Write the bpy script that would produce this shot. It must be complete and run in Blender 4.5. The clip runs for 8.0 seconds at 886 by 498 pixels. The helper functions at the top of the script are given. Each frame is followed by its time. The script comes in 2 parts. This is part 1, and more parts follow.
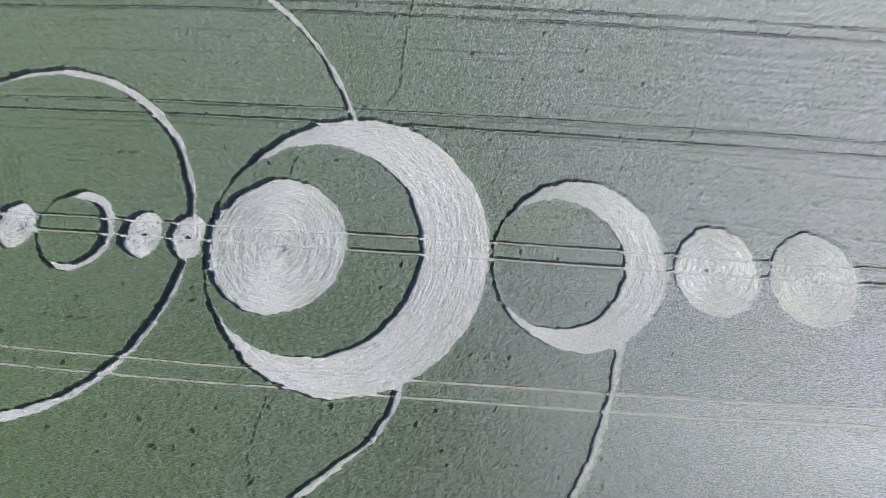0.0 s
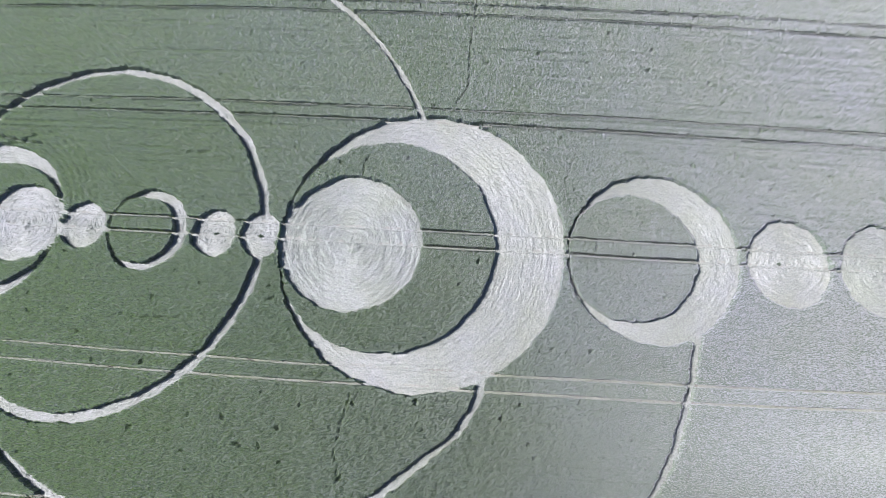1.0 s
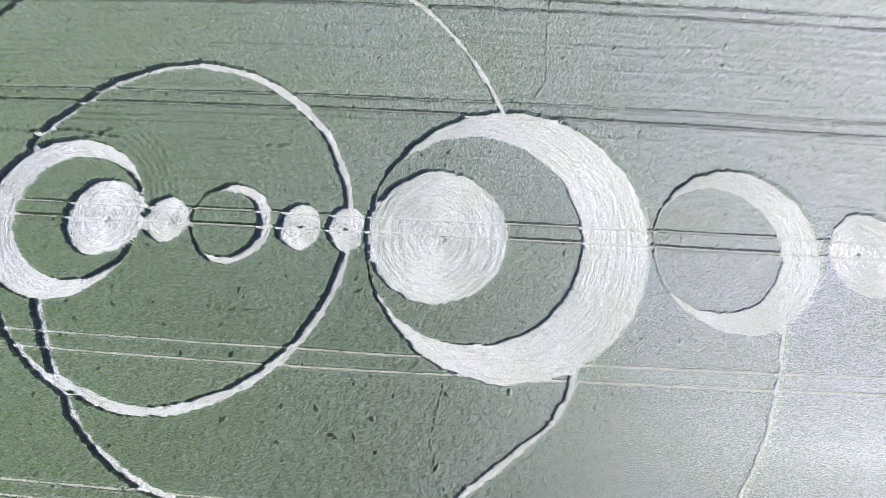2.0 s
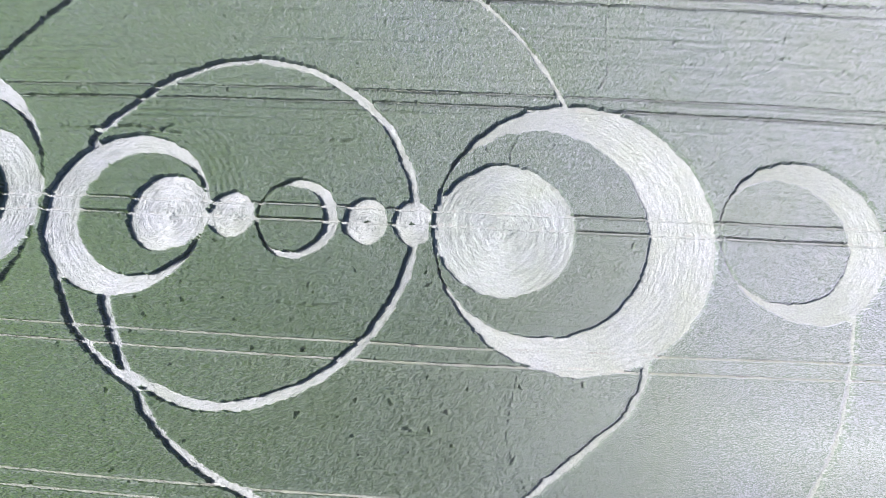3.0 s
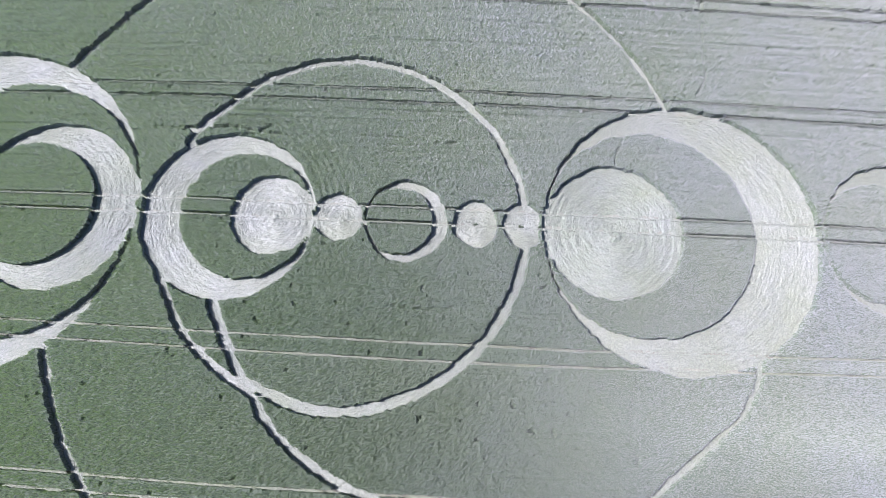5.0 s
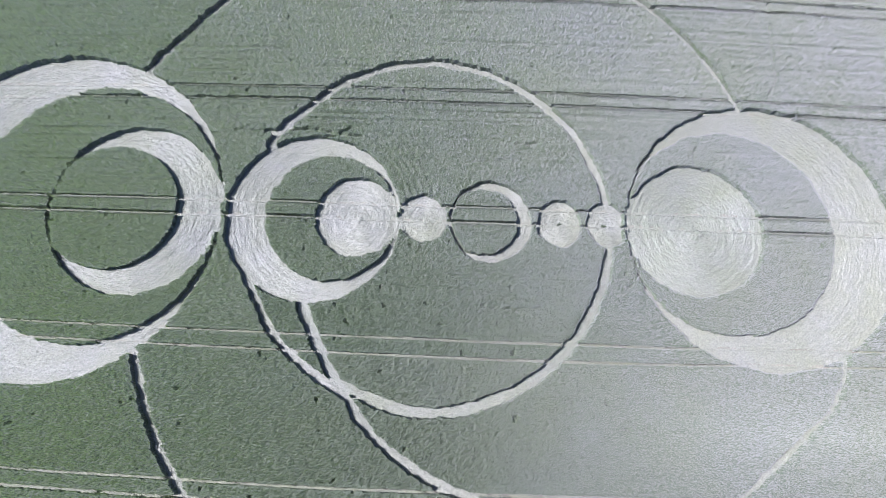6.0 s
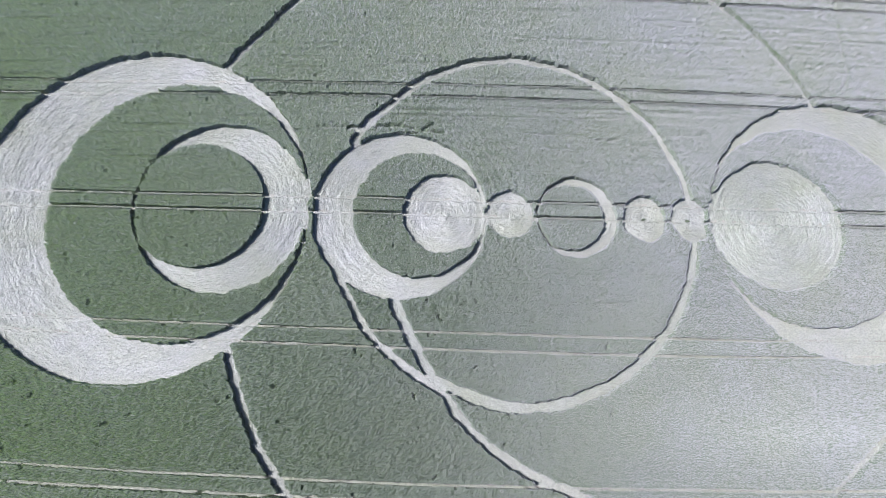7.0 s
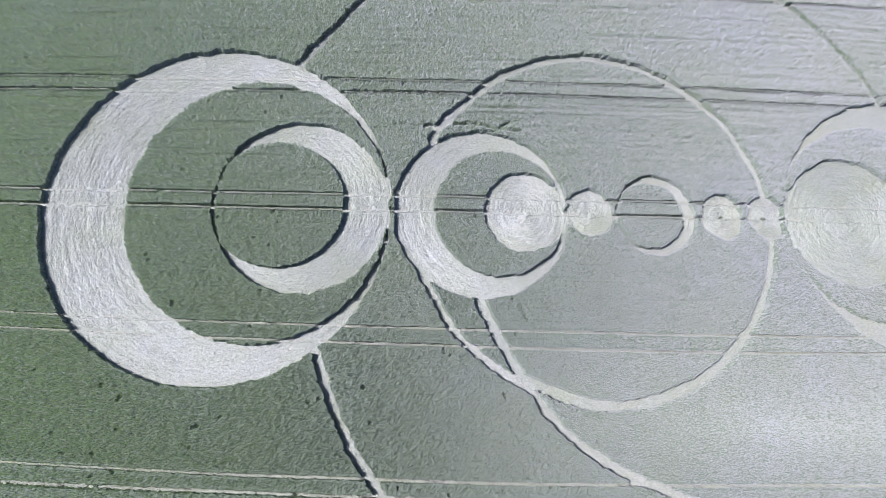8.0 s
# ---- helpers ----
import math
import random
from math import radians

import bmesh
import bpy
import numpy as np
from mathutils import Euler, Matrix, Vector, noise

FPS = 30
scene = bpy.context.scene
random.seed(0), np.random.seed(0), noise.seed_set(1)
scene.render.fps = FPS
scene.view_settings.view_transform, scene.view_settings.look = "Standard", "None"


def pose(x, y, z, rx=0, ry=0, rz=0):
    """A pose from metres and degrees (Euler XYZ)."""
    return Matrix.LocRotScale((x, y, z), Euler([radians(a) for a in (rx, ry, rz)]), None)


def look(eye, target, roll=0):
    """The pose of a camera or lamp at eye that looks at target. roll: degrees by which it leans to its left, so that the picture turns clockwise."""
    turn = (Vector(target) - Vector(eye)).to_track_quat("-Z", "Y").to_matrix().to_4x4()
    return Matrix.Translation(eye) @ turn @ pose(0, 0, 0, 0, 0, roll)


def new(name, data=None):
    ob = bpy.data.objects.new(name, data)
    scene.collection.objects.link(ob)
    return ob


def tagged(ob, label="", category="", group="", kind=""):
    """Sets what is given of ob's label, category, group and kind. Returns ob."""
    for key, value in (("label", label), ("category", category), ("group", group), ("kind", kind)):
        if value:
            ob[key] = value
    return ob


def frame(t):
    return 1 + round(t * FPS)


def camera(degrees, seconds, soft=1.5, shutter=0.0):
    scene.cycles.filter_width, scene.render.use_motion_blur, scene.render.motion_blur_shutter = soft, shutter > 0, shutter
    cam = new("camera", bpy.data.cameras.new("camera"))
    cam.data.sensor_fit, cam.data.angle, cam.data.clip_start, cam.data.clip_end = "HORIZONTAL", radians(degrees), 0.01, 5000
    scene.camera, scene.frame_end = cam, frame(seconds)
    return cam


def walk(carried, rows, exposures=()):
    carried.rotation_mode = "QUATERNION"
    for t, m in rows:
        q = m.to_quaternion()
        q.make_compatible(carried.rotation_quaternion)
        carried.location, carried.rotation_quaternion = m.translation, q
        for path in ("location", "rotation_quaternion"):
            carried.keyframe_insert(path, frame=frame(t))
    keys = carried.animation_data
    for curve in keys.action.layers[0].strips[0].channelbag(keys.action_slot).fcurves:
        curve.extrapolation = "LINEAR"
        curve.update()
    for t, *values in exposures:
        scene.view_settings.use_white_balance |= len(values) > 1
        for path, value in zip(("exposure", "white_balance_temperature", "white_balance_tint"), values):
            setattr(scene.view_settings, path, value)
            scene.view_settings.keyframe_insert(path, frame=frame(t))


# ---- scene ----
cam = camera(76.8, 8.0, soft=0.5)
PATH = [
    (0, (2.13, -15.377, 59.334), (1.955, -14.873, 57.406), -14.8),
    (0.5, (-2.366, -16.151, 59.901), (-2.522, -15.64, 57.974), -12.9),
    (1, (-7.298, -16.967, 60.383), (-7.434, -16.45, 58.456), -11.0),
    (1.5, (-12.751, -17.81, 60.883), (-12.864, -17.292, 58.955), -8.8),
    (2, (-18.06, -18.623, 61.244), (-18.156, -18.105, 59.315), -7.1),
    (2.2, (-19.885, -18.889, 61.281), (-19.978, -18.373, 59.351), -6.8),
    (3.3, (-28.137, -19.982, 61.527), (-28.211, -19.465, 59.596), -5.2),
    (3.5, (-29.496, -20.09, 61.564), (-29.561, -19.572, 59.633), -4.1),
    (4, (-32.708, -20.022, 61.588), (-32.758, -19.508, 59.656), -2.7),
    (4.5, (-36.606, -19.805, 61.621), (-36.634, -19.295, 59.688), -0.5),
    (4.7, (-38.464, -19.811, 61.652), (-38.478, -19.302, 59.718), 1.1),
    (5.8, (-50.182, -20.451, 61.724), (-50.145, -19.927, 59.794), 6.0),
    (6, (-52.403, -20.628, 61.682), (-52.361, -20.104, 59.752), 6.4),
    (6.5, (-58.15, -21.222, 61.472), (-58.091, -20.689, 59.545), 7.8),
    (7, (-63.738, -21.579, 61.061), (-63.654, -21.046, 59.136), 10.2),
    (7.5, (-69.096, -21.616, 60.593), (-68.99, -21.085, 58.668), 12.3),
    (8, (-74.418, -21.495, 60.202), (-74.287, -20.969, 58.277), 14.8),
]
EXPOSURES = [(0, 1.17, 5700, 20), (0.5, 1.22, 5700, 20), (1.5, 1.51, 5700, 20), (2, 1.66, 5700, 20), (3.5, 1.68, 5700, 20),
             (4.5, 1.52, 5700, 20), (6.5, 1.34, 5700, 20), (8, 1.38, 5700, 20)]
walk(cam, [(t, look(eye, aim, roll)) for t, eye, aim, roll in PATH], EXPOSURES)

# ---- world and sun ----
SUN_WAY = Vector((0.565, -0.035, -0.825)).normalized()
world = bpy.data.worlds.new("sky")
scene.world = world
world.use_nodes = True
wn, wl = world.node_tree.nodes, world.node_tree.links
sky = wn.new("ShaderNodeTexSky")
sky.sky_type = 'NISHITA'
sky.sun_disc = False
sky.sun_elevation = math.asin(-SUN_WAY.z)
sky.sun_rotation = math.atan2(-SUN_WAY.x, -SUN_WAY.y)
wl.new(sky.outputs[0], wn["Background"].inputs[0])
wn["Background"].inputs[1].default_value = 0.062
sun = new("sun", bpy.data.lights.new("sun", 'SUN'))
sun.data.energy = 5.0
sun.data.angle = radians(0.53)
sun.data.color = (1.0, 0.96, 0.9)
sun.rotation_mode = 'QUATERNION'
sun.rotation_quaternion = SUN_WAY.to_track_quat('-Z', 'Y')


# ---- materials ----
def material(name):
    mat = bpy.data.materials.new(name)
    mat.use_nodes = True
    nodes, links = mat.node_tree.nodes, mat.node_tree.links
    bsdf = nodes["Principled BSDF"]
    return mat, nodes, links, bsdf


def noise_node(nodes, links, vec, scale, detail=3.0, rough=0.55):
    n = nodes.new("ShaderNodeTexNoise")
    n.inputs["Scale"].default_value = scale
    n.inputs["Detail"].default_value = detail
    n.inputs["Roughness"].default_value = rough
    links.new(vec, n.inputs["Vector"])
    return n.outputs[0]


def ramp(nodes, links, fac, stops):
    r = nodes.new("ShaderNodeValToRGB")
    el = r.color_ramp.elements
    while len(el) < len(stops):
        el.new(0.5)
    for e, (p, c) in zip(el, stops):
        e.position, e.color = p, (*c, 1)
    links.new(fac, r.inputs[0])
    return r.outputs[0]


def mix(nodes, links, fac, a, b, how='MIX'):
    m = nodes.new("ShaderNodeMix")
    m.data_type, m.blend_type = 'RGBA', how
    for key, v in ((0, fac), (6, a), (7, b)):
        if isinstance(v, (int, float)):
            m.inputs[key].default_value = v
        elif isinstance(v, tuple):
            m.inputs[key].default_value = (*v, 1)
        else:
            links.new(v, m.inputs[key])
    return m.outputs[2]


def leafy(name, front, through_col, share, big_scale=0.06, spread=0.18, gloss=0.62, sheen=0.35, matt=1.0, vary=1.0, y_tone=0.0):
    """Thin plant tissue: a rough waxy front, and light that passes through it."""
    mat, nodes, links, bsdf = material(name)
    pos = nodes.new("ShaderNodeNewGeometry")
    wide = noise_node(nodes, links, pos.outputs["Position"], big_scale, 6, 0.66)
    fine = noise_node(nodes, links, pos.outputs["Position"], 6.0, 3)
    isl = pos.outputs["Random Per Island"]
    lo = (front[0] * (1 - 0.5 * spread), front[1] * (1 - 0.4 * spread), front[2] * (1 - 1.5 * spread))
    hi = (front[0] * (1 + 0.45 * spread), front[1] * (1 + 0.3 * spread), front[2] * (1 + 0.6 * spread))
    col = ramp(nodes, links, wide, [(0.3, lo), (0.7, hi)])
    tone = ramp(nodes, links, fine, [(0.39, (0.8, 0.81, 0.78)), (0.61, (1.18, 1.16, 1.14))])
    col = mix(nodes, links, 1.0, col, tone, 'MULTIPLY')
    if y_tone:
        # base colour goes darker and greener to the south, paler to the north
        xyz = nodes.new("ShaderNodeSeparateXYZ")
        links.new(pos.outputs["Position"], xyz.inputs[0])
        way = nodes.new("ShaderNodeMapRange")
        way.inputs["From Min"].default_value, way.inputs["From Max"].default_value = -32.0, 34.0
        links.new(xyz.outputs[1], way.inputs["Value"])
        north = ramp(nodes, links, way.outputs[0], [(0.0, (1 - 1.5 * y_tone, 1 - 1.3 * y_tone, 1 - 1.45 * y_tone)), (1.0, (1 + y_tone, 1 + y_tone, 1 + y_tone))])
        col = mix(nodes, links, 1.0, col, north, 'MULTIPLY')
    tint = ramp(nodes, links, isl, [(0.0, (1 - 0.2 * vary, 1 - 0.15 * vary, 1 - 0.22 * vary)), (0.5, (1.0, 1.0, 1.0)),
                                    (1.0, (1 + 0.16 * vary, 1 + 0.13 * vary, 1 + 0.14 * vary))])
    col = mix(nodes, links, 1.0, col, tint, 'MULTIPLY')
    links.new(col, bsdf.inputs["Base Color"])
    bsdf.inputs["Roughness"].default_value = gloss
    bsdf.inputs["Specular IOR Level"].default_value = sheen
    bsdf.inputs["Diffuse Roughness"].default_value = matt
    tl = nodes.new("ShaderNodeBsdfTranslucent")
    tcol = mix(nodes, links, 1.0, tint, through_col, 'MULTIPLY')
    links.new(tcol, tl.inputs[0])
    mx = nodes.new("ShaderNodeMixShader")
    mx.inputs[0].default_value = share
    links.new(bsdf.outputs[0], mx.inputs[1])
    links.new(tl.outputs[0], mx.inputs[2])
    links.new(mx.outputs[0], nodes["Material Output"].inputs[0])
    return mat


M_CANOPY = leafy("green_wheat_leaves", (0.14, 0.165, 0.128), (0.08, 0.16, 0.035), 0.2, 0.06, 0.15, y_tone=0.18)
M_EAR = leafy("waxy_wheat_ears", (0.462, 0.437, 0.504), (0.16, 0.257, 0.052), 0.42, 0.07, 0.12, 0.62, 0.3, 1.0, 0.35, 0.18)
M_STRAW = leafy("pale_lodged_straw", (0.232, 0.237, 0.219), (0.18, 0.23, 0.16), 0.1, 0.15, 0.14, 0.5, 0.48, 0.1, 0.55)
M_LIP = leafy("cream_bent_stalks", (0.262, 0.27, 0.228), (0.2, 0.26, 0.16), 0.1, 0.15, 0.14, 0.5, 0.5, 0.0, 0.8)
M_MAT = leafy("lodged_wheat_mat", (0.205, 0.213, 0.19), (0.15, 0.18, 0.12), 0.1, 0.15, 0.12, 0.55, 0.5, 0.0)


def soil():
    mat, nodes, links, bsdf = material("dry_loam")
    pos = nodes.new("ShaderNodeNewGeometry")
    a = noise_node(nodes, links, pos.outputs["Position"], 0.4, 5)
    b = noise_node(nodes, links, pos.outputs["Position"], 7.0, 5)
    col = ramp(nodes, links, a, [(0.3, (0.15, 0.145, 0.12)), (0.7, (0.24, 0.23, 0.195))])
    tone = ramp(nodes, links, b, [(0.3, (0.75, 0.75, 0.72)), (0.7, (1.15, 1.15, 1.1))])
    links.new(mix(nodes, links, 1.0, col, tone, 'MULTIPLY'), bsdf.inputs["Base Color"])
    bsdf.inputs["Roughness"].default_value = 0.95
    bump = nodes.new("ShaderNodeBump")
    bump.inputs["Strength"].default_value = 0.6
    bump.inputs["Distance"].default_value = 0.05
    links.new(b, bump.inputs["Height"])
    links.new(bump.outputs[0], bsdf.inputs["Normal"])
    return mat


def far_wheat():
    """Standing wheat too far off to tell its ears apart."""
    mat, nodes, links, bsdf = material("distant_green_wheat")
    pos = nodes.new("ShaderNodeNewGeometry").outputs["Position"]
    a = noise_node(nodes, links, pos, 0.05, 4)
    b = noise_node(nodes, links, pos, 3.5, 6, 0.75)
    col = ramp(nodes, links, a, [(0.3, (0.06, 0.075, 0.047)), (0.7, (0.076, 0.091, 0.061))])
    tone = ramp(nodes, links, b, [(0.35, (0.6, 0.62, 0.55)), (0.65, (1.25, 1.22, 1.25))])
    links.new(mix(nodes, links, 1.0, col, tone, 'MULTIPLY'), bsdf.inputs["Base Color"])
    bsdf.inputs["Roughness"].default_value = 0.8
    bsdf.inputs["Diffuse Roughness"].default_value = 1.0
    bump = nodes.new("ShaderNodeBump")
    bump.inputs["Distance"].default_value = 0.25
    links.new(b, bump.inputs["Height"])
    links.new(bump.outputs[0], bsdf.inputs["Normal"])
    return mat


M_SOIL = soil()
M_FAR = far_wheat()


# ---- noise and meshes ----
def lattice(ix, iy, seed):
    h = (ix.astype(np.int64) * 374761393 + iy.astype(np.int64) * 668265263 + seed * 974634777) & 0xFFFFFFFF
    h = ((h ^ (h >> 13)) * 1274126177) & 0xFFFFFFFF
    h = ((h ^ (h >> 16)) * 2246822519) & 0xFFFFFFFF
    return ((h ^ (h >> 15)) & 0xFFFFFF) / float(0xFFFFFF)


def vnoise(x, y, seed=0):
    """Smooth value noise, 0 to 1, one cell a unit."""
    ix, iy = np.floor(x), np.floor(y)
    fx, fy = x - ix, y - iy
    fx, fy = fx * fx * (3 - 2 * fx), fy * fy * (3 - 2 * fy)
    a, b = lattice(ix, iy, seed), lattice(ix + 1, iy, seed)
    c, d = lattice(ix, iy + 1, seed), lattice(ix + 1, iy + 1, seed)
    return (a + (b - a) * fx) * (1 - fy) + (c + (d - c) * fx) * fy


def smooth(v, a, b):
    s = np.clip((v - a) / (b - a), 0, 1)
    return s * s * (3 - 2 * s)


def mesh_of(name, verts, faces, mat, smooth_shade=False):
    """A mesh from an (n, 3) array of points and an (m, k) array of faces."""
    me = bpy.data.meshes.new(name)
    n, (m, k) = len(verts), faces.shape
    me.vertices.add(n)
    me.vertices.foreach_set("co", np.ascontiguousarray(verts, dtype=np.float32).ravel())
    me.loops.add(m * k)
    me.loops.foreach_set("vertex_index", np.ascontiguousarray(faces, dtype=np.int32).ravel())
    me.polygons.add(m)
    me.polygons.foreach_set("loop_start", np.arange(0, m * k, k, dtype=np.int32))
    me.polygons.foreach_set("use_smooth", np.full(m, smooth_shade, dtype=bool))
    me.update(calc_edges=True)
    me.materials.append(mat)
    return me


def sheet(name, X, Y, Z, keep, mat, smooth_shade=False):
    """A mesh of the kept cells of a grid."""
    ny, nx = X.shape
    j, i = np.nonzero(keep)
    a = j * nx + i
    faces = np.stack([a, a + 1, a + nx + 1, a + nx], 1)
    used, inv = np.unique(faces.ravel(), return_inverse=True)
    verts = np.stack([X.ravel()[used], Y.ravel()[used], Z.ravel()[used]], 1)
    return mesh_of(name, verts, inv.reshape(-1, 4), mat, smooth_shade)


def part(name, me, parent, label="", kind=""):
    ob = new(name, me)
    ob.parent = parent
    return tagged(ob, label, kind=kind)


# ---- the plan ----
# Flattened rings: outer ellipse (x, y, rx, ry) and the standing island left inside it.
RINGS = {
    "A": ((-94.95, -0.9, 18.8, 19.5), (-90.7, -0.75, 14.15, 15.15)),
    "B": ((-86.1, -0.51, 9.73, 10.04), (-88.76, -0.42, 7.33, 7.28)),
    "C": ((-66.08, -0.72, 10.05, 10.02), (-63.9, -0.7, 7.37, 7.41)),
    "F": ((-45.72, -0.55, 4.77, 4.87), (-46.64, -0.66, 3.94, 3.84)),
    "J": ((-14.05, -0.75, 16.01, 16.02), (-18.05, -0.66, 12.21, 12.12)),
    "K": ((11.25, -0.6, 9.26, 9.45), (8.97, -0.66, 6.88, 6.99)),
}
DISCS = {
    "D": (-61.05, -0.6, 4.77, 4.76),
    "E": (-53.49, -0.53, 2.8, 2.9),
    "G": (-37.81, -0.59, 2.67, 2.8),
    "H": (-32.2, -0.55, 2.55, 2.7),
    "I": (-21.95, -0.76, 8.08, 7.95),
    "L": (25.51, -0.5, 4.42, 4.94),
    "M": (35.14, -0.66, 4.59, 4.98),
    "patch": (16.82, 33.18, 0.76, 0.5),
}
# Narrow trodden paths: bends of each, from end to end.
PATHS = {
    "great_ring": [(-71.69, 7.7), (-71.28, 8.89), (-70.18, 10.58), (-68.17, 12.48), (-65.87, 14.68), (-63.26, 16.78),
        (-58.84, 18.7), (-54.53, 19.62), (-50.62, 19.55), (-45.2, 18.18), (-40.29, 15.32), (-36.08, 11.24),
        (-33.58, 6.65), (-32.38, 2.64), (-32.2, -3.88), (-33.41, -8.39), (-35.83, -13.01), (-38.66, -16.23),
        (-42.68, -19.24), (-46.61, -20.94), (-50.32, -21.78), (-54.14, -21.82), (-57.55, -20.95), (-60.46, -19.79),
        (-62.46, -18.28), (-64.35, -14.98), (-66.14, -11.38), (-66.54, -10.18)],
    "spur": [(-71.0, 9.6), (-71.8, 9.75), (-72.5, 9.65)],
    "north_west": [(-87.86, 16.61), (-86.16, 19.09), (-83.96, 21.98), (-82.06, 24.57), (-80.05, 26.96), (-77.15, 29.86),
        (-71.93, 34.19)],
    "north_east": [(-15.01, 14.64), (-15.41, 15.74), (-16.71, 18.34), (-19.01, 22.14), (-22.22, 26.13), (-25.72, 29.51),
        (-31.83, 34.07)],
    "south_west": [(-83.82, -15.94), (-82.64, -19.33), (-81.16, -22.83), (-79.38, -26.24), (-77.7, -28.66), (-76.01, -30.98),
        (-73.23, -34.52)],
    "south_mid": [(-72.73, -7.79), (-70.35, -12.37), (-68.15, -15.27), (-64.66, -18.08), (-61.06, -20.39), (-58.96, -23.21),
        (-55.76, -26.04), (-51.74, -28.47), (-47.32, -30.21), (-41.09, -32.46)],
    "south_east": [(-6.47, -14.87), (-7.18, -17.6), (-9.2, -20.73), (-11.73, -22.85), (-13.85, -24.77), (-16.07, -26.58),
        (-19.91, -29.81)],
    "far_east": [(15.75, -8.71), (14.94, -12.97), (14.02, -16.62), (13.01, -19.97), (11.8, -22.7), (10.28, -25.24), (7.44, -29.8)],
}
PATH_HALF = {"spur": 0.3, "great_ring": 0.63, "north_west": 0.55, "north_east": 0.48, "south_west": 0.53, "south_mid": 0.54,
             "south_east": 0.48, "far_east": 0.48}
# Wheel tracks: y at the middle of the field, how far they lean and how far they bend towards its ends.
TRACKS = [(31.02, 0.65, -2.55), (29.47, 0.63, -2.54), (16.23, 0.42, -1.69), (14.53, 0.39, -1.69), (1.13, 0.15, -0.45),
          (-0.7, 0.12, -0.29), (-14.37, -0.12, 1.43), (-16.18, -0.15, 1.65), (-29.74, -0.33, 2.51), (-31.31, -0.35, 2.42)]
TRACK_HALF = [0.14, 0.18, 0.15, 0.19, 0.16, 0.19, 0.15, 0.15, 0.15, 0.15]
X0, X1, Y0, Y1 = -127.0, 49.5, -35.0, 37.0


def track_y(k, x):
    y0, slope, bend = TRACKS[k]
    u = (x + 38) / 80
    return y0 + slope * u + bend * u ** 2 + 0.12 * (vnoise(x / 9.0, x * 0 + k, 77) - 0.5)


def curve_points(pts, step=0.5):
    """A smooth line through the bends."""
    P = np.array([pts[0], *pts, pts[-1]], float)
    out = []
    for a, b, c, d in zip(P[:-3], P[1:-2], P[2:-1], P[3:]):
        n = max(2, int(np.hypot(*(c - b)) / step))
        t = np.linspace(0, 1, n, endpoint=False)[:, None]
        out.append(0.5 * (2 * b + (c - a) * t + (2 * a - 5 * b + 4 * c - d) * t ** 2 + (3 * b - a - 3 * c + d) * t ** 3))
    return np.vstack([*out, P[-1:]])


def ellipse_d(e, x, y):
    cx, cy, rx, ry = e
    return (np.hypot((x - cx) / rx, (y - cy) / ry) - 1) * (rx + ry) / 2


def ring_d(key, x, y):
    """Below zero inside the flattened part of a ring; a narrow trodden line closes it all round."""
    out, isl = RINGS[key]
    d_out = ellipse_d(out, x, y)
    band = np.abs(d_out + 0.19) - 0.2
    return np.minimum(np.maximum(d_out, -ellipse_d(isl, x, y)), band)


def line_d(pts, x, y):
    """Distance to a line, the length along it, and its direction there."""
    best = np.full(x.shape, 1e9)
    along = np.zeros(x.shape)
    tx, ty = np.ones(x.shape), np.zeros(x.shape)
    run = 0.0
    for (ax, ay), (bx, by) in zip(pts[:-1], pts[1:]):
        ux, uy = bx - ax, by - ay
        ln = math.hypot(ux, uy)
        t = np.clip(((x - ax) * ux + (y - ay) * uy) / (ln * ln), 0, 1)
        d = np.hypot(x - ax - t * ux, y - ay - t * uy)
        near = d < best
        best = np.where(near, d, best)
        along = np.where(near, run + t * ln, along)
        tx, ty = np.where(near, ux / ln, tx), np.where(near, uy / ln, ty)
        run += ln
    return best, along, tx, ty


CURVES = {k: curve_points(v) for k, v in PATHS.items()}


def box_of(key):
    if key in CURVES:
        p = CURVES[key]
        return p[:, 0].min() - 2, p[:, 0].max() + 2, p[:, 1].min() - 2, p[:, 1].max() + 2
    cx, cy, rx, ry = RINGS[key][0] if key in RINGS else DISCS[key]
    return cx - rx - 2, cx + rx + 2, cy - ry - 2, cy + ry + 2


# x of each line where neighbouring shapes touch
TOUCHING = [(-76.05, "ABC"), (1.97, "JK"), (-30.2, "HIJ")]


def shape_d(key, x, y):
    if key in CURVES:
        return line_d(CURVES[key], x, y)[0] - PATH_HALF[key]
    d = ring_d(key, x, y) if key in RINGS else ellipse_d(DISCS[key], x, y)
    for where, keys in TOUCHING:
        if key in keys:
            # a thin line of plants still stands where two shapes touch
            d = np.maximum(d, 0.16 + 0.2 * (vnoise(y / 0.5, y * 0, 19) - 0.5) - np.abs(x - where))
    return d


SHAPES = [*RINGS, *DISCS, *CURVES]

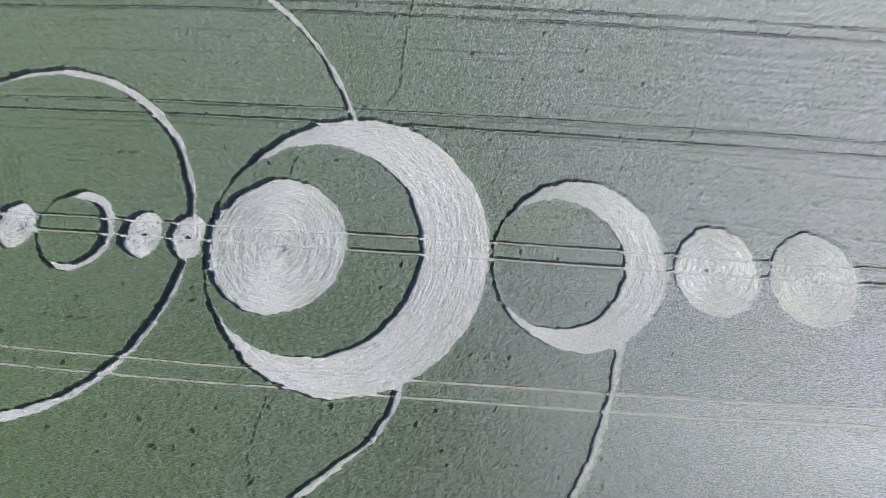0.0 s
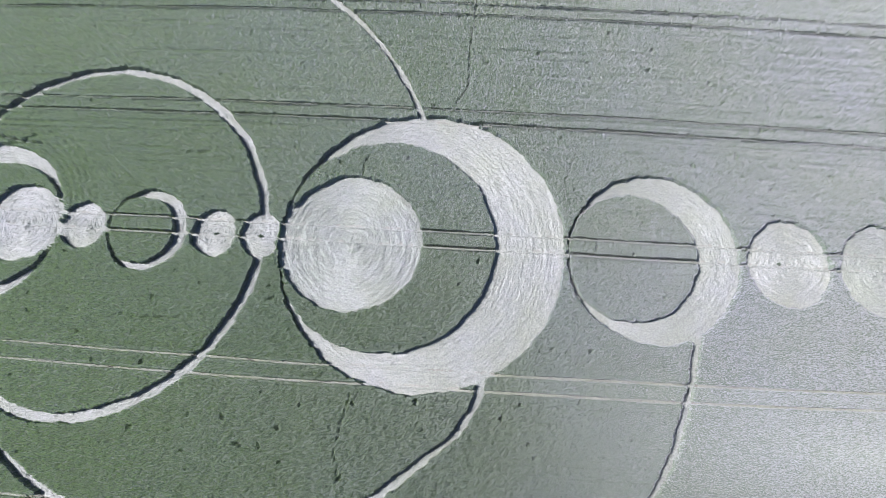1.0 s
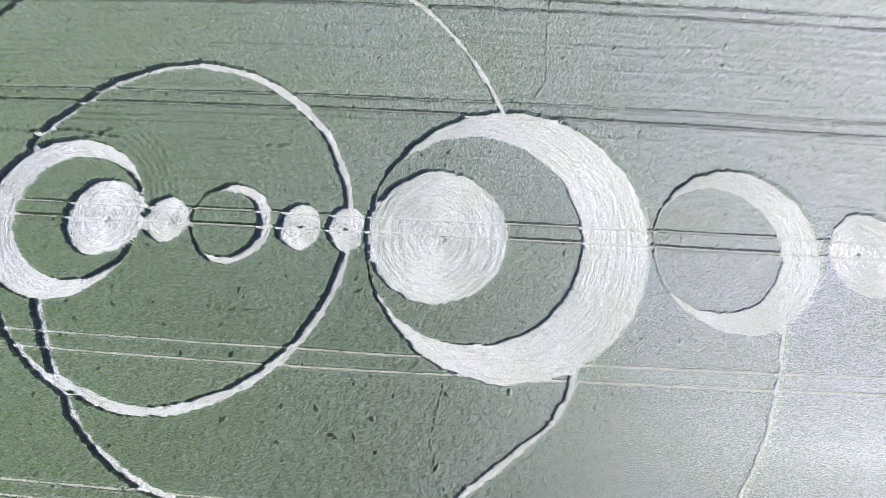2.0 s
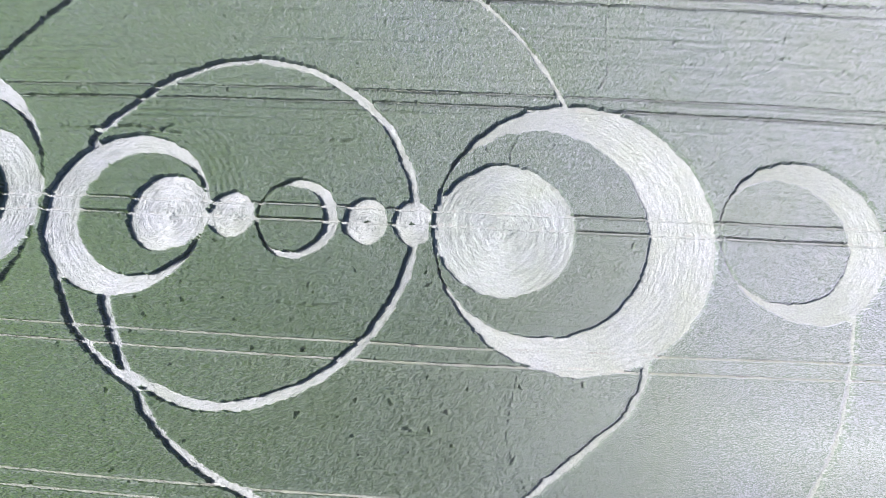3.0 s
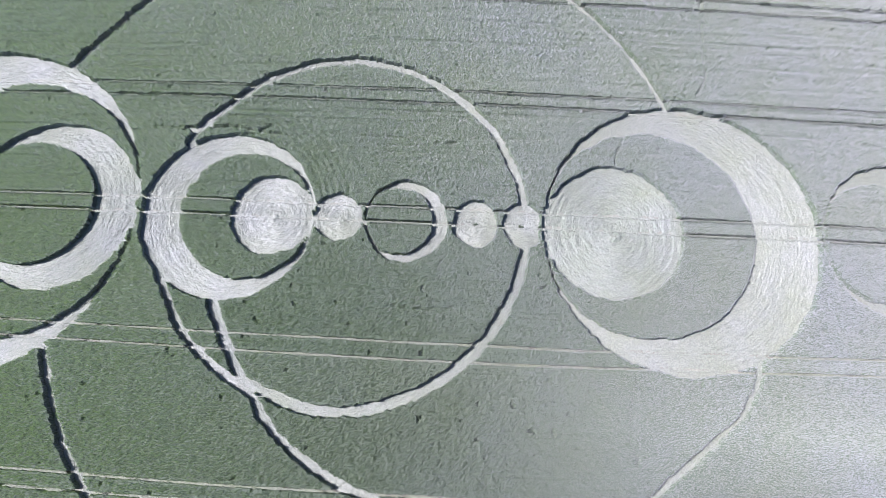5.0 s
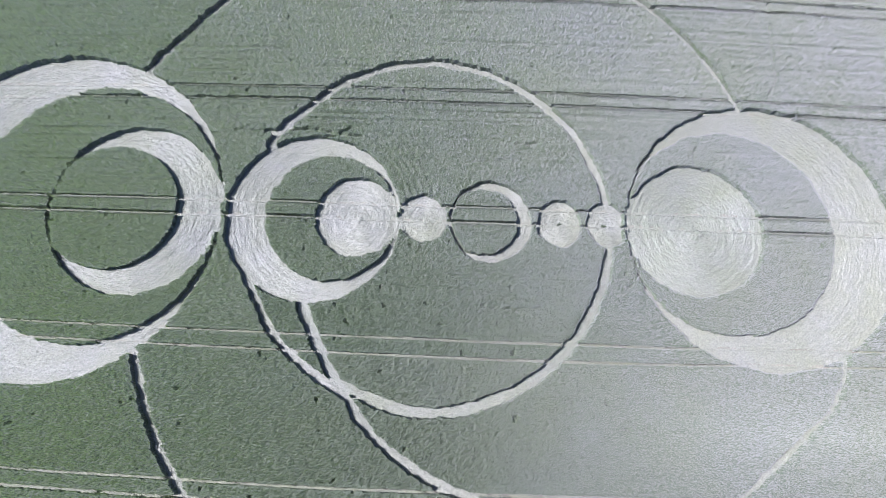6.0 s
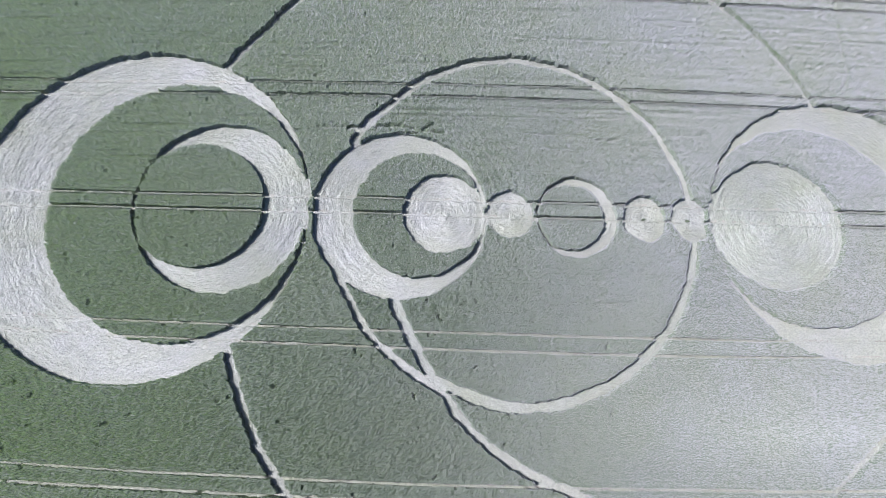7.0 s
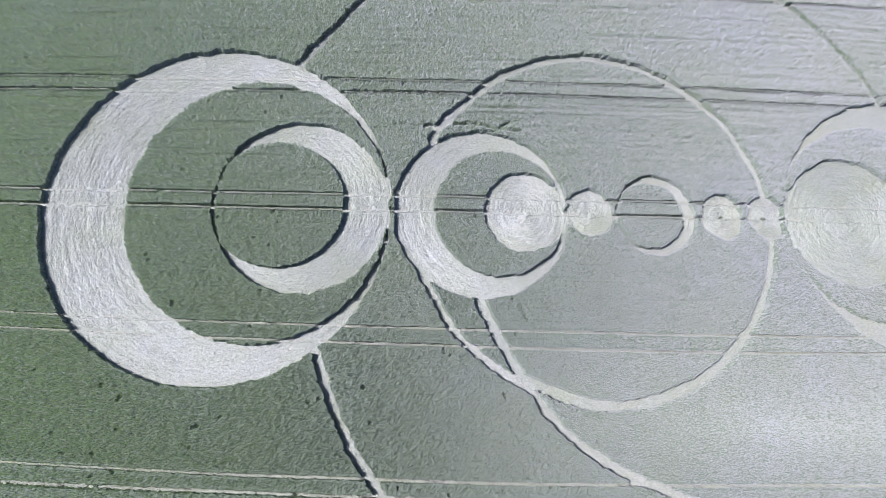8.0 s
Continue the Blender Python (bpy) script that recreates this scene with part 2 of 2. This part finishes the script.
# Thin animal trails through the crop and small gaps where plants failed.
TRAILS = [
    (0.29, 0.12, [(-9.5, 32.2), (-9.9, 26.2), (-10.0, 22.2), (-9.9, 19.5), (-11.2, 17.0)]),
    (0.24, 0.11, [(-20.1, -17.1), (-20.7, -20.6), (-21.0, -23.4), (-20.2, -25.7), (-18.8, -28.4)]),
    (0.29, 0.12, [(-20.2, 11.2), (-21.4, 8.7), (-21.3, 7.2)]),
    (0.2, 0.12, [(0.9, 5.4), (2.0, 8.4), (3.2, 12.3)]),
    (0.4, 0.2, [(-76.1, 9.8), (-73.6, 9.7), (-71.5, 10.0)]),
    (0.6, 0.3, [(-69.3, 10.0), (-66.5, 10.2), (-64.1, 9.7), (-61.1, 9.5)]),
    (0.6, 0.3, [(-66.1, 9.1), (-64.1, 9.6), (-62.6, 10.5)]),
    (0.34, 0.2, [(-42.7, 9.3), (-41.4, 9.2), (-40.2, 9.4)]),
    (0.29, 0.12, [(23.3, 14.5), (24.3, 17.3), (24.7, 19.5)]),
    (0.3, 0.17, [(21.0, 4.8), (28.8, 4.5), (37.0, 3.8), (46.2, 3.4)]),
    (0.3, 0.16, [(-46.6, -10.4), (-43.1, -10.6), (-40.1, -10.5)]),
]
GAPS_AT = [(-43.4, -8.2), (-43.2, -15.4), (-48.7, -15.5), (-36.9, -20.4), (-33.3, -20.4), (-42.9, -22.2), (-36.8, -24.1),
           (-27.4, -21.1), (-31.1, -23.0), (-29.0, -23.0), (-51.0, -12.6), (-30.0, -7.6), (6.8, 27.3), (15.5, 21.5),
           (21.0, 20.5), (4.1, 22.8), (15.8, 10.4), (-1.6, 24.2), (-7.8, 22.6), (-2.4, 19.3), (11.8, 25.1), (11.2, 22.3),
           (18.1, 20.7), (18.8, 17.2), (30.5, 9.6), (24.3, 7.8), (20.6, 11.7), (-20.3, -25.5), (-4.3, -18.5), (4.6, -11.2),
           (-13.2, -17.5), (35.8, 7.2), (-61.4, -28.7), (-78.4, -20.1), (-104.4, -20.1), (-102.5, -21.2), (-84.0, -21.7),
           (-90.4, -13.9), (-98.6, -11.7)]
rnd = random.Random(11)
GAPS = [(x, y, rnd.uniform(0.13, 0.2), rnd.uniform(0, 3.1)) for x, y in GAPS_AT]
GAPS += [(rnd.uniform(X0, X1), rnd.uniform(Y0, Y1), rnd.uniform(0.05, 0.095), rnd.uniform(0, 3.1)) for _ in range(480)]

# ---- ground ----
CELL = 0.16
gx = np.arange(X0, X1 + CELL / 2, CELL)
gv = np.arange(Y0, Y1 + CELL / 2, CELL)
X, V = np.meshgrid(gx, gv)
# The drill rows run with the wheel tracks, so the field's grid bends with them too.
lanes = sorted(range(len(TRACKS)), key=lambda k: TRACKS[k][0])
knots = np.array([gv[0], *[gv[np.searchsorted(gv, TRACKS[k][0])] - CELL / 2 for k in lanes], gv[-1]])
lines = np.stack([0 * gx + gv[0], *[track_y(k, gx) for k in lanes], 0 * gx + gv[-1]])
seat = np.clip(np.searchsorted(knots, gv, side="right") - 1, 0, len(knots) - 2)
part_way = ((gv - knots[seat]) / (knots[seat + 1] - knots[seat]))[:, None]
Y = lines[seat] * (1 - part_way) + lines[seat + 1] * part_way
SWAY = float(np.abs(Y - V).max()) + 0.2
xs = np.array([-2500, -600, X0, *np.linspace(X0, X1, 60)[1:-1], X1, 600, 2500])
ys = np.array([-2500, -600, Y0, *np.linspace(Y0, Y1, 30)[1:-1], Y1, 600, 2500])
GX, GY = np.meshgrid(xs, ys)
ground = new("ground", sheet("ground", GX, GY, 0.03 * (vnoise(GX / 5, GY / 5, 3) - 0.5) - 0.02,
                             np.ones((len(ys) - 1, len(xs) - 1), bool), M_SOIL, True))
tagged(ground, "dry pale loam under the wheat crop", "ground", kind="structure")


def near(xa, xb, ya, yb):
    """Slices of the field's grid that hold a box."""
    return (slice(np.searchsorted(gv, ya - SWAY), np.searchsorted(gv, yb + SWAY)),
            slice(np.searchsorted(gx, xa), np.searchsorted(gx, xb)))


# ---- standing wheat ----
cut = np.full(X.shape, 9.0)
for key in SHAPES:
    w = near(*box_of(key))
    cut[w] = np.minimum(cut[w], shape_d(key, X[w], Y[w]))
trod = np.full(X.shape, 9.0)
for k in range(len(TRACKS)):
    mid = track_y(k, gx)
    w = near(X0 - 1, X1 + 1, mid.min() - 1, mid.max() + 1)
    trod[w] = np.minimum(trod[w], np.abs(Y[w] - track_y(k, X[w])) - TRACK_HALF[k])
cut += 0.27 * (vnoise(X / 0.5, Y / 0.5, 5) - 0.5) + 0.24 * (vnoise(X / 1.7, Y / 1.7, 6) - 0.5)
trod += 0.12 * (vnoise(X / 0.5, V / 0.3, 7) - 0.5) + 0.05 * (vnoise(X / 2.6, V / 0.9, 8) - 0.5)
edge = np.minimum(cut, trod)
# the rim of the crop stands steep: grid points beside it move on to its top and its foot
ey, ex = np.gradient(edge)
ex, ey = ex / CELL, ey / np.gradient(Y, axis=0)
slope2 = np.clip(ex * ex + ey * ey, 0.3, None)
goal = np.where(edge > 0, 0.015, -0.045)
reach = CELL * np.maximum(np.abs(ex), np.abs(ey)) / np.sqrt(slope2)
step = np.where(np.abs(edge) < reach, np.clip((goal - edge) / slope2, -CELL, CELL), 0.0)
RX, RY = X + step * ex, Y + step * ey
stand = (edge > 0).astype(float)
drop = np.zeros(X.shape)
for px, py, r, turn in GAPS:
    w = near(px - 1.2, px + 1.2, py - 1.2, py + 1.2)
    du, dv = X[w] - px, Y[w] - py
    d = np.hypot(0.55 * (du * math.cos(turn) + dv * math.sin(turn)), dv * math.cos(turn) - du * math.sin(turn))
    d += 0.3 * (vnoise(X[w] / 0.3, Y[w] / 0.3, 8) - 0.5)
    drop[w] = np.maximum(drop[w], 0.5 * (1 - smooth(d, r * 0.6, r * 1.2)))
for k in range(5):
    # faint combed arcs outside the third crescent
    a = np.linspace(radians(12), radians(78), 9)
    rr = 11.0 + 0.75 * k
    TRAILS.append((0.13, 0.34, [(-66.08 + rr * math.cos(q), -0.72 + rr * math.sin(q)) for q in a]))
for deep, wide, pts in TRAILS:
    p = curve_points(pts)
    w = near(p[:, 0].min() - 1, p[:, 0].max() + 1, p[:, 1].min() - 1, p[:, 1].max() + 1)
    d = line_d(p, X[w], Y[w])[0] + 0.3 * (vnoise(X[w] / 0.4, Y[w] / 0.4, 9) - 0.5)
    drop[w] = np.maximum(drop[w], deep * (1 - smooth(d, 0.3 * wide, wide)))
# drill rows show as fine ridges, a little plainer towards the north
plain = 0.5 + 0.7 * smooth(Y, -12.0, 14.0)
rows = plain * (0.16 * (vnoise(X / 11.0, V / 0.45, 12) - 0.5) + 0.13 * (vnoise(X / 3.0, V / 0.3, 14) - 0.5))
rows -= plain * 0.17 * smooth(vnoise(X / 16.0, V / 0.36, 15), 0.78, 0.93)
CROP = 0.83 + 0.10 * (vnoise(X / 7, Y / 7, 10) - 0.5) + 0.05 * (vnoise(X / 1.1, Y / 1.1, 11) - 0.5) + rows
rough = (0.10 * (np.random.rand(*X.shape) - 0.5) + 0.15 * (vnoise(X / 0.38, Y / 0.38, 13) - 0.5)) * (0.35 + 0.65 * smooth(edge, 0.0, 0.35))
Z = stand * (CROP + rough - drop)
keep = (np.maximum.reduce([stand[:-1, :-1], stand[1:, :-1], stand[:-1, 1:], stand[1:, 1:]]) > 0.02)
owner = np.zeros(keep.shape, int)
cxm, cym = 0.5 * (X[:-1, :-1] + X[1:, 1:]), 0.5 * (Y[:-1, :-1] + Y[1:, 1:])
ISLANDS = ["A", "B", "C", "F", "J", "K"]
for n, key in enumerate(ISLANDS):
    owner[ellipse_d(RINGS[key][1], cxm, cym) < -0.05] = n + 1
keep |= (owner > 0) & (cut[:-1, :-1] > 0.35)
for n in range(1, len(ISLANDS) + 1):
    # loose scraps at the rim do not belong to the island
    j, i = np.nonzero(owner == n)
    w = (slice(j.min(), j.max() + 1), slice(i.min(), i.max() + 1))
    mine = keep[w] & (owner[w] == n)
    whole = mine & (cut[:-1, :-1][w] > 0.5)
    for _ in range(70):
        grown = whole.copy()
        grown[1:] |= whole[:-1]
        grown[:-1] |= whole[1:]
        grown[:, 1:] |= whole[:, :-1]
        grown[:, :-1] |= whole[:, 1:]
        whole = grown & mine
    keep[w] &= whole | (owner[w] != n)


RIM = keep & (np.minimum.reduce([stand[:-1, :-1], stand[1:, :-1], stand[:-1, 1:], stand[1:, 1:]]) < 0.5)


def blend4(A, j, i, fx, fy):
    return (A[j, i] * (1 - fx) + A[j, i + 1] * fx) * (1 - fy) + (A[j + 1, i] * (1 - fx) + A[j + 1, i + 1] * fx) * fy


def blades(name, where, per_m2, seed):
    """Upright ears and flag leaves, one small triangle each, standing out of the canopy."""
    rs = np.random.RandomState(seed)
    j, i = np.nonzero(where)
    # drilled evenly: one plant in each quarter of a cell, and a few between
    each = int(CELL * CELL * per_m2)
    more = rs.rand(len(j)) < CELL * CELL * per_m2 - each
    quarter = np.concatenate([np.tile(np.arange(each), len(j)), rs.randint(0, 4, more.sum())]) % 4
    j, i = (np.concatenate([np.repeat(q, each), q[more]]) for q in (j, i))
    n = len(j)
    fx, fy = 0.5 * (quarter % 2 + rs.rand(n)), 0.5 * (quarter // 2 + rs.rand(n))
    px, py, z = (blend4(A, j, i, fx, fy) for A in (RX, RY, Z))
    # the crop stands thickest on the southern side of the field and thins out to the north
    full = 1.0 - THIN * smooth(py + 8 * (vnoise(px / 17, py / 9, 16) - 0.5), -30.0, 26.0)
    ok = (z > 0.3) & (rs.rand(n) < full)
    px, py, z = px[ok], py[ok], z[ok]
    # stalks and leaves hanging out of the rim
    rj, ri = np.nonzero(where & RIM)
    m = int(len(rj) * CELL * 44)
    pick = rs.randint(0, len(rj), m)
    rj, ri, fx, fy = rj[pick], ri[pick], rs.rand(m), rs.rand(m)
    px, py, z = (np.concatenate([a, blend4(A, rj, ri, fx, fy)]) for a, A in ((px, RX), (py, RY), (z, Z)))
    n = len(px)
    az = rs.rand(n) * 2 * np.pi
    half = 0.016 + 0.017 * rs.rand(n)
    tall = 0.43 + 0.2 * rs.rand(n)
    lean, la = 0.11 * rs.rand(n), rs.rand(n) * 2 * np.pi
    ux, uy = np.cos(az) * half, np.sin(az) * half
    T = np.empty((n, 3, 3))
    T[:, 0] = np.stack([px - ux, py - uy, z - 0.08], 1)
    T[:, 1] = np.stack([px + ux, py + uy, z - 0.08], 1)
    T[:, 2] = np.stack([px + lean * np.cos(la), py + lean * np.sin(la) + BEND, z + tall - 0.08], 1)
    return mesh_of(name, T.reshape(-1, 3), np.arange(3 * n).reshape(-1, 3), M_EAR)


BLADE_DENSITY = 165
THIN = 0.2
BEND = 0.02  # the wind leans the ears a little to the north
for n in range(len(ISLANDS) + 1):
    mine = keep & (owner == n)
    if n == 0:
        field = new("wheat_field", sheet("wheat_field", RX, RY, Z, mine, M_CANOPY))
        tagged(field, "standing green wheat field with pale waxy ears", "crop field", kind="stuff")
    else:
        field = new("wheat_island", sheet("wheat_island", RX, RY, Z, mine, M_CANOPY))
        tagged(field, "round island of standing green wheat inside a flattened ring", "wheat island",
               "standing wheat islands", kind="stuff")
    part("foliage", blades("foliage", mine, BLADE_DENSITY, 40 + n), field, "pale grey-green ears and leaf tips", "stuff")


# The crop goes on to the horizon, ever coarser.
def axis(a, b):
    near = np.arange(1, 21) * 3.0
    wide = np.array([90.0, 140, 240, 500, 1100, 2400])
    return np.concatenate([(a - wide)[::-1], (a - near)[::-1], np.linspace(a, b, int((b - a) / 3.0)), b + near, b + wide])


FX, FY = np.meshgrid(axis(X0, X1), axis(Y0, Y1))
FZ = 1.0 + 0.2 * (vnoise(FX / 6, FY / 6, 10) - 0.5)
mx_, my_ = 0.5 * (FX[1:, 1:] + FX[:-1, :-1]), 0.5 * (FY[1:, 1:] + FY[:-1, :-1])
outside = (mx_ < X0) | (mx_ > X1) | (my_ < Y0) | (my_ > Y1)
part("far_crop", sheet("far_crop", FX, FY, FZ, outside, M_FAR, True), bpy.data.objects["wheat_field"],
     "the same green wheat running on to the horizon", "stuff")


# ---- flattened wheat ----
def lay(key, x, y):
    """Which way the stalks lie: coordinates along and across them, and the direction."""
    if key in CURVES:
        d, along, tx, ty = line_d(CURVES[key], x, y)
        return along, d * np.sign(vnoise(x * 3, y * 3, 2) - 0.5), tx, ty
    cx, cy, rx, ry = RINGS[key][0] if key in RINGS else DISCS[key]
    if key in RINGS:
        ix, iy = RINGS[key][1][:2]
        cx, cy = 0.5 * (cx + ix), 0.5 * (cy + iy)
    r, th = np.hypot(x - cx, y - cy), np.arctan2(y - cy, x - cx)
    spin = 1 if key in "ACDIEGM" else -1
    twist = 0.25 if key in DISCS else 0.08
    a = th + spin * (np.pi / 2 - twist)
    return th * max(4.0, 0.62 * rx), r + spin * th * 0.4, np.cos(a), np.sin(a)


FINE = 0.14


def flattened(key, name, label, category, group):
    xa, xb, ya, yb = box_of(key)
    ax, ay = np.arange(xa, xb, FINE), np.arange(ya, yb, FINE)
    x, y = np.meshgrid(ax, ay)
    d = shape_d(key, x, y)
    u, v, tx, ty = lay(key, x, y)
    streak = vnoise(u / 0.9, v / 0.2, 21) - 0.5
    tuft = vnoise(u / 2.2, v / 0.55, 22) - 0.5
    if key in DISCS:
        tuft = 1.25 * (vnoise(u / 1.3, v / 0.36, 22) - 0.5)
    z = 0.11 + 0.09 * streak + 0.10 * tuft + 0.05 * (np.random.rand(*x.shape) - 0.5)
    if key not in CURVES:
        for k in range(2, 8):
            # the wheels sank in here too, with a low ridge beside them
            off = y - track_y(k, x)
            z = z - 0.09 * np.exp(-((off - 0.12) / 0.17) ** 2) + 0.07 * np.exp(-((off + 0.18) / 0.15) ** 2)
    if key in WHORLS:
        # stalks heaped in a whorl at the middle
        qx, qy, size = WHORLS[key]
        rr, th = np.hypot(x - qx, y - qy), np.arctan2(y - qy, x - qx)
        z = z + 0.22 * np.exp(-(rr / size) ** 2) * (0.8 + 0.6 * np.sin(th + 5 * rr / size))
    z = np.clip(z, 0.0, None)
    inside = d < 0.2
    if key in CURVES:
        for other in (*RINGS, *DISCS):
            inside &= shape_d(other, x, y) > -0.3
    z = np.where(d > 0.12, 0.01, z)
    keep_c = inside[:-1, :-1] & inside[1:, :-1] & inside[:-1, 1:] & inside[1:, 1:]
    cx, cy = 0.5 * (xa + xb), 0.5 * (ya + yb)
    thing = new(name)
    thing.location = (cx, cy, 0)
    tagged(thing, label, category, group)
    part("mat", sheet("mat", x - cx, y - cy, z, keep_c, M_MAT), thing, "matted layer of flattened wheat")
    # stalk bundles lying over the mat
    rs = np.random.RandomState(sum(map(ord, key)))
    j, i = np.nonzero(keep_c & (d[:-1, :-1] < -0.06))
    n = int(len(j) * FINE * FINE * 145)
    pick = rs.randint(0, len(j), n)
    j, i = j[pick], i[pick]
    px, py = ax[i] + rs.rand(n) * FINE, ay[j] + rs.rand(n) * FINE
    a = np.arctan2(ty[j, i], tx[j, i]) + rs.normal(0, 0.28 if key in DISCS else 0.38, n)
    if key not in CURVES:
        for k in range(4, 8):
            a = np.where(np.abs(py - track_y(k, px)) < 0.15, rs.normal(0, 0.35, n), a)
    ln, half = 0.16 + 0.26 * rs.rand(n), 0.011 + 0.014 * rs.rand(n)
    ex, ey = np.cos(a), np.sin(a)
    z0 = z[j, i] + 0.015 + 0.04 * rs.rand(n)
    rise, roll = rs.normal(0.015, 0.03, n), rs.normal(0, 0.006, n)
    V = np.empty((n, 4, 3))
    for k, (s, q, wd) in enumerate(((-0.5, -1, 1.0), (0.5, -1, 0.4), (0.5, 1, 0.4), (-0.5, 1, 1.0))):
        V[:, k] = np.stack([px + s * ln * ex - q * half * wd * ey - cx, py + s * ln * ey + q * half * wd * ex - cy,
                            np.maximum(z0 + s * rise + q * roll, 0.015)], 1)
    F = np.arange(4 * n).reshape(-1, 4)
    part("straw", mesh_of("straw", V.reshape(-1, 3), F, M_STRAW), thing, "pale bent wheat stalks lying in swirls", "stuff")
    if key in TUFTS:
        tx0, ty0 = TUFTS[key]
        m = 36
        qr, qa = 0.2 * np.sqrt(rs.rand(m)), rs.rand(m) * 2 * np.pi
        bx, by = tx0 - cx + qr * np.cos(qa) * 1.5, ty0 - cy + 0.6 * qr * np.sin(qa)
        aa, hh = rs.rand(m) * np.pi, 0.3 + 0.25 * rs.rand(m)
        T = np.empty((m, 3, 3))
        T[:, 0] = np.stack([bx - 0.06 * np.cos(aa), by - 0.06 * np.sin(aa), 0.05 + 0 * bx], 1)
        T[:, 1] = np.stack([bx + 0.06 * np.cos(aa), by + 0.06 * np.sin(aa), 0.05 + 0 * bx], 1)
        T[:, 2] = np.stack([bx * 1.0 + rs.normal(0, 0.08, m), by + rs.normal(0, 0.08, m), hh], 1)
        part("centre_tuft", mesh_of("centre_tuft", T.reshape(-1, 3), np.arange(3 * m).reshape(-1, 3), M_CANOPY), thing,
             "small tuft of wheat left standing at the centre")
    return thing


WHORLS = {"E": (-53.0, -0.7, 0.42), "I": (-21.6, -0.9, 0.9), "D": (-60.9, -0.7, 0.6), "M": (34.2, -0.8, 0.6)}
TUFTS = {"G": (-37.7, -0.5), "H": (-32.5, -0.5), "L": (24.6, -0.4)}
LABELS = {
    "A": "broad crescent of flattened pale wheat round the largest island", "B": "crescent of flattened pale wheat inside the largest ring",
    "C": "crescent of flattened wheat opening towards a small disc", "F": "thin small crescent of flattened pale wheat",
    "J": "broad crescent of flattened pale wheat round a swirled disc", "K": "crescent of flattened wheat beside two small discs",
    "D": "disc of flattened wheat swirled inside a crescent", "I": "large disc of flattened pale wheat swirled about a whorl",
    "E": "small disc of flattened wheat with a pale heaped whorl",
    "M": "small disc of flattened wheat swirled about a whorl", "patch": "small patch of lodged pale wheat",
}
for key in RINGS:
    flattened(key, "flattened_crescent", LABELS[key], "crop circle", "crop circle shapes")
for key in DISCS:
    flattened(key, "flattened_disc", LABELS.get(key, "small disc of flattened wheat with a standing tuft"), "crop circle", "crop circle shapes")
for key in CURVES:
    label = "ring path of trodden pale wheat through the crop" if key == "great_ring" else "narrow curved path of trodden pale wheat"
    flattened(key, "flattened_arc", label, "crop circle", "crop circle paths")


# ---- wheel tracks ----
def wheel_track(k):
    """Bare pressed soil between the rows."""
    ax = np.arange(X0, X1, 0.4)
    off = np.linspace(-TRACK_HALF[k] - 0.25, TRACK_HALF[k] + 0.25, 7)
    u, o = np.meshgrid(ax, off)
    y = track_y(k, u) + o
    z = 0.06 - 0.03 * (np.abs(o) < 0.15) + 0.03 * (vnoise(u / 0.5, o / 0.2 + k * 7, 31) - 0.5)
    ob = new("wheel_track", sheet("wheel_track", u, y, z, np.ones((6, len(ax) - 1), bool), M_SOIL, True))
    # stalks pushed over by the tyres: leaning on the lip of the northern tracks, and lying in the southern ones
    rs = np.random.RandomState(60 + k)
    lying = k > 5
    n = int((X1 - X0) * (115 if lying else 90 if k > 3 else 45))
    px = X0 + (X1 - X0) * rs.rand(n)
    thick = vnoise(px / 1.3, 0 * px + k, 33) + 0.4 * vnoise(px / 7.0, 0 * px + k, 34)
    py = track_y(k, px) + (rs.normal(-0.03, 0.07, n) if lying else rs.normal(-0.07, 0.045, n) - TRACK_HALF[k])
    clear = rs.rand(n) < 1.25 * thick - 0.12
    for key in SHAPES:
        clear &= shape_d(key, px, py) > 0.15
    px, py = px[clear], py[clear]
    n = len(px)
    a, ln, half = rs.normal(0, 0.35, n), 0.05 + 0.08 * rs.rand(n), 0.014 + 0.014 * rs.rand(n)
    zz = (0.6 if lying else 1.0) + 0.2 * rs.rand(n) + 0.10 * (vnoise(px / 7, py / 7, 10) - 0.5)
    V4 = np.empty((n, 4, 3))
    for c, (p, q) in enumerate(((-1, -1), (1, -1), (1, 1), (-1, 1))):
        V4[:, c] = np.stack([px + p * ln * np.cos(a) - q * half * np.sin(a), py + p * ln * np.sin(a) + q * half * np.cos(a),
                             zz - 0.02 * q], 1)
    if n:
        part("bent_edge", mesh_of("bent_edge", V4.reshape(-1, 3), np.arange(4 * n).reshape(-1, 4), M_LIP), ob,
             "pale stalks pushed over along the edge", "stuff")
    tagged(ob, "narrow tractor wheel track of bare pale soil through the wheat", "wheel track", "tramlines", "structure")


for k in range(len(TRACKS)):
    wheel_track(k)
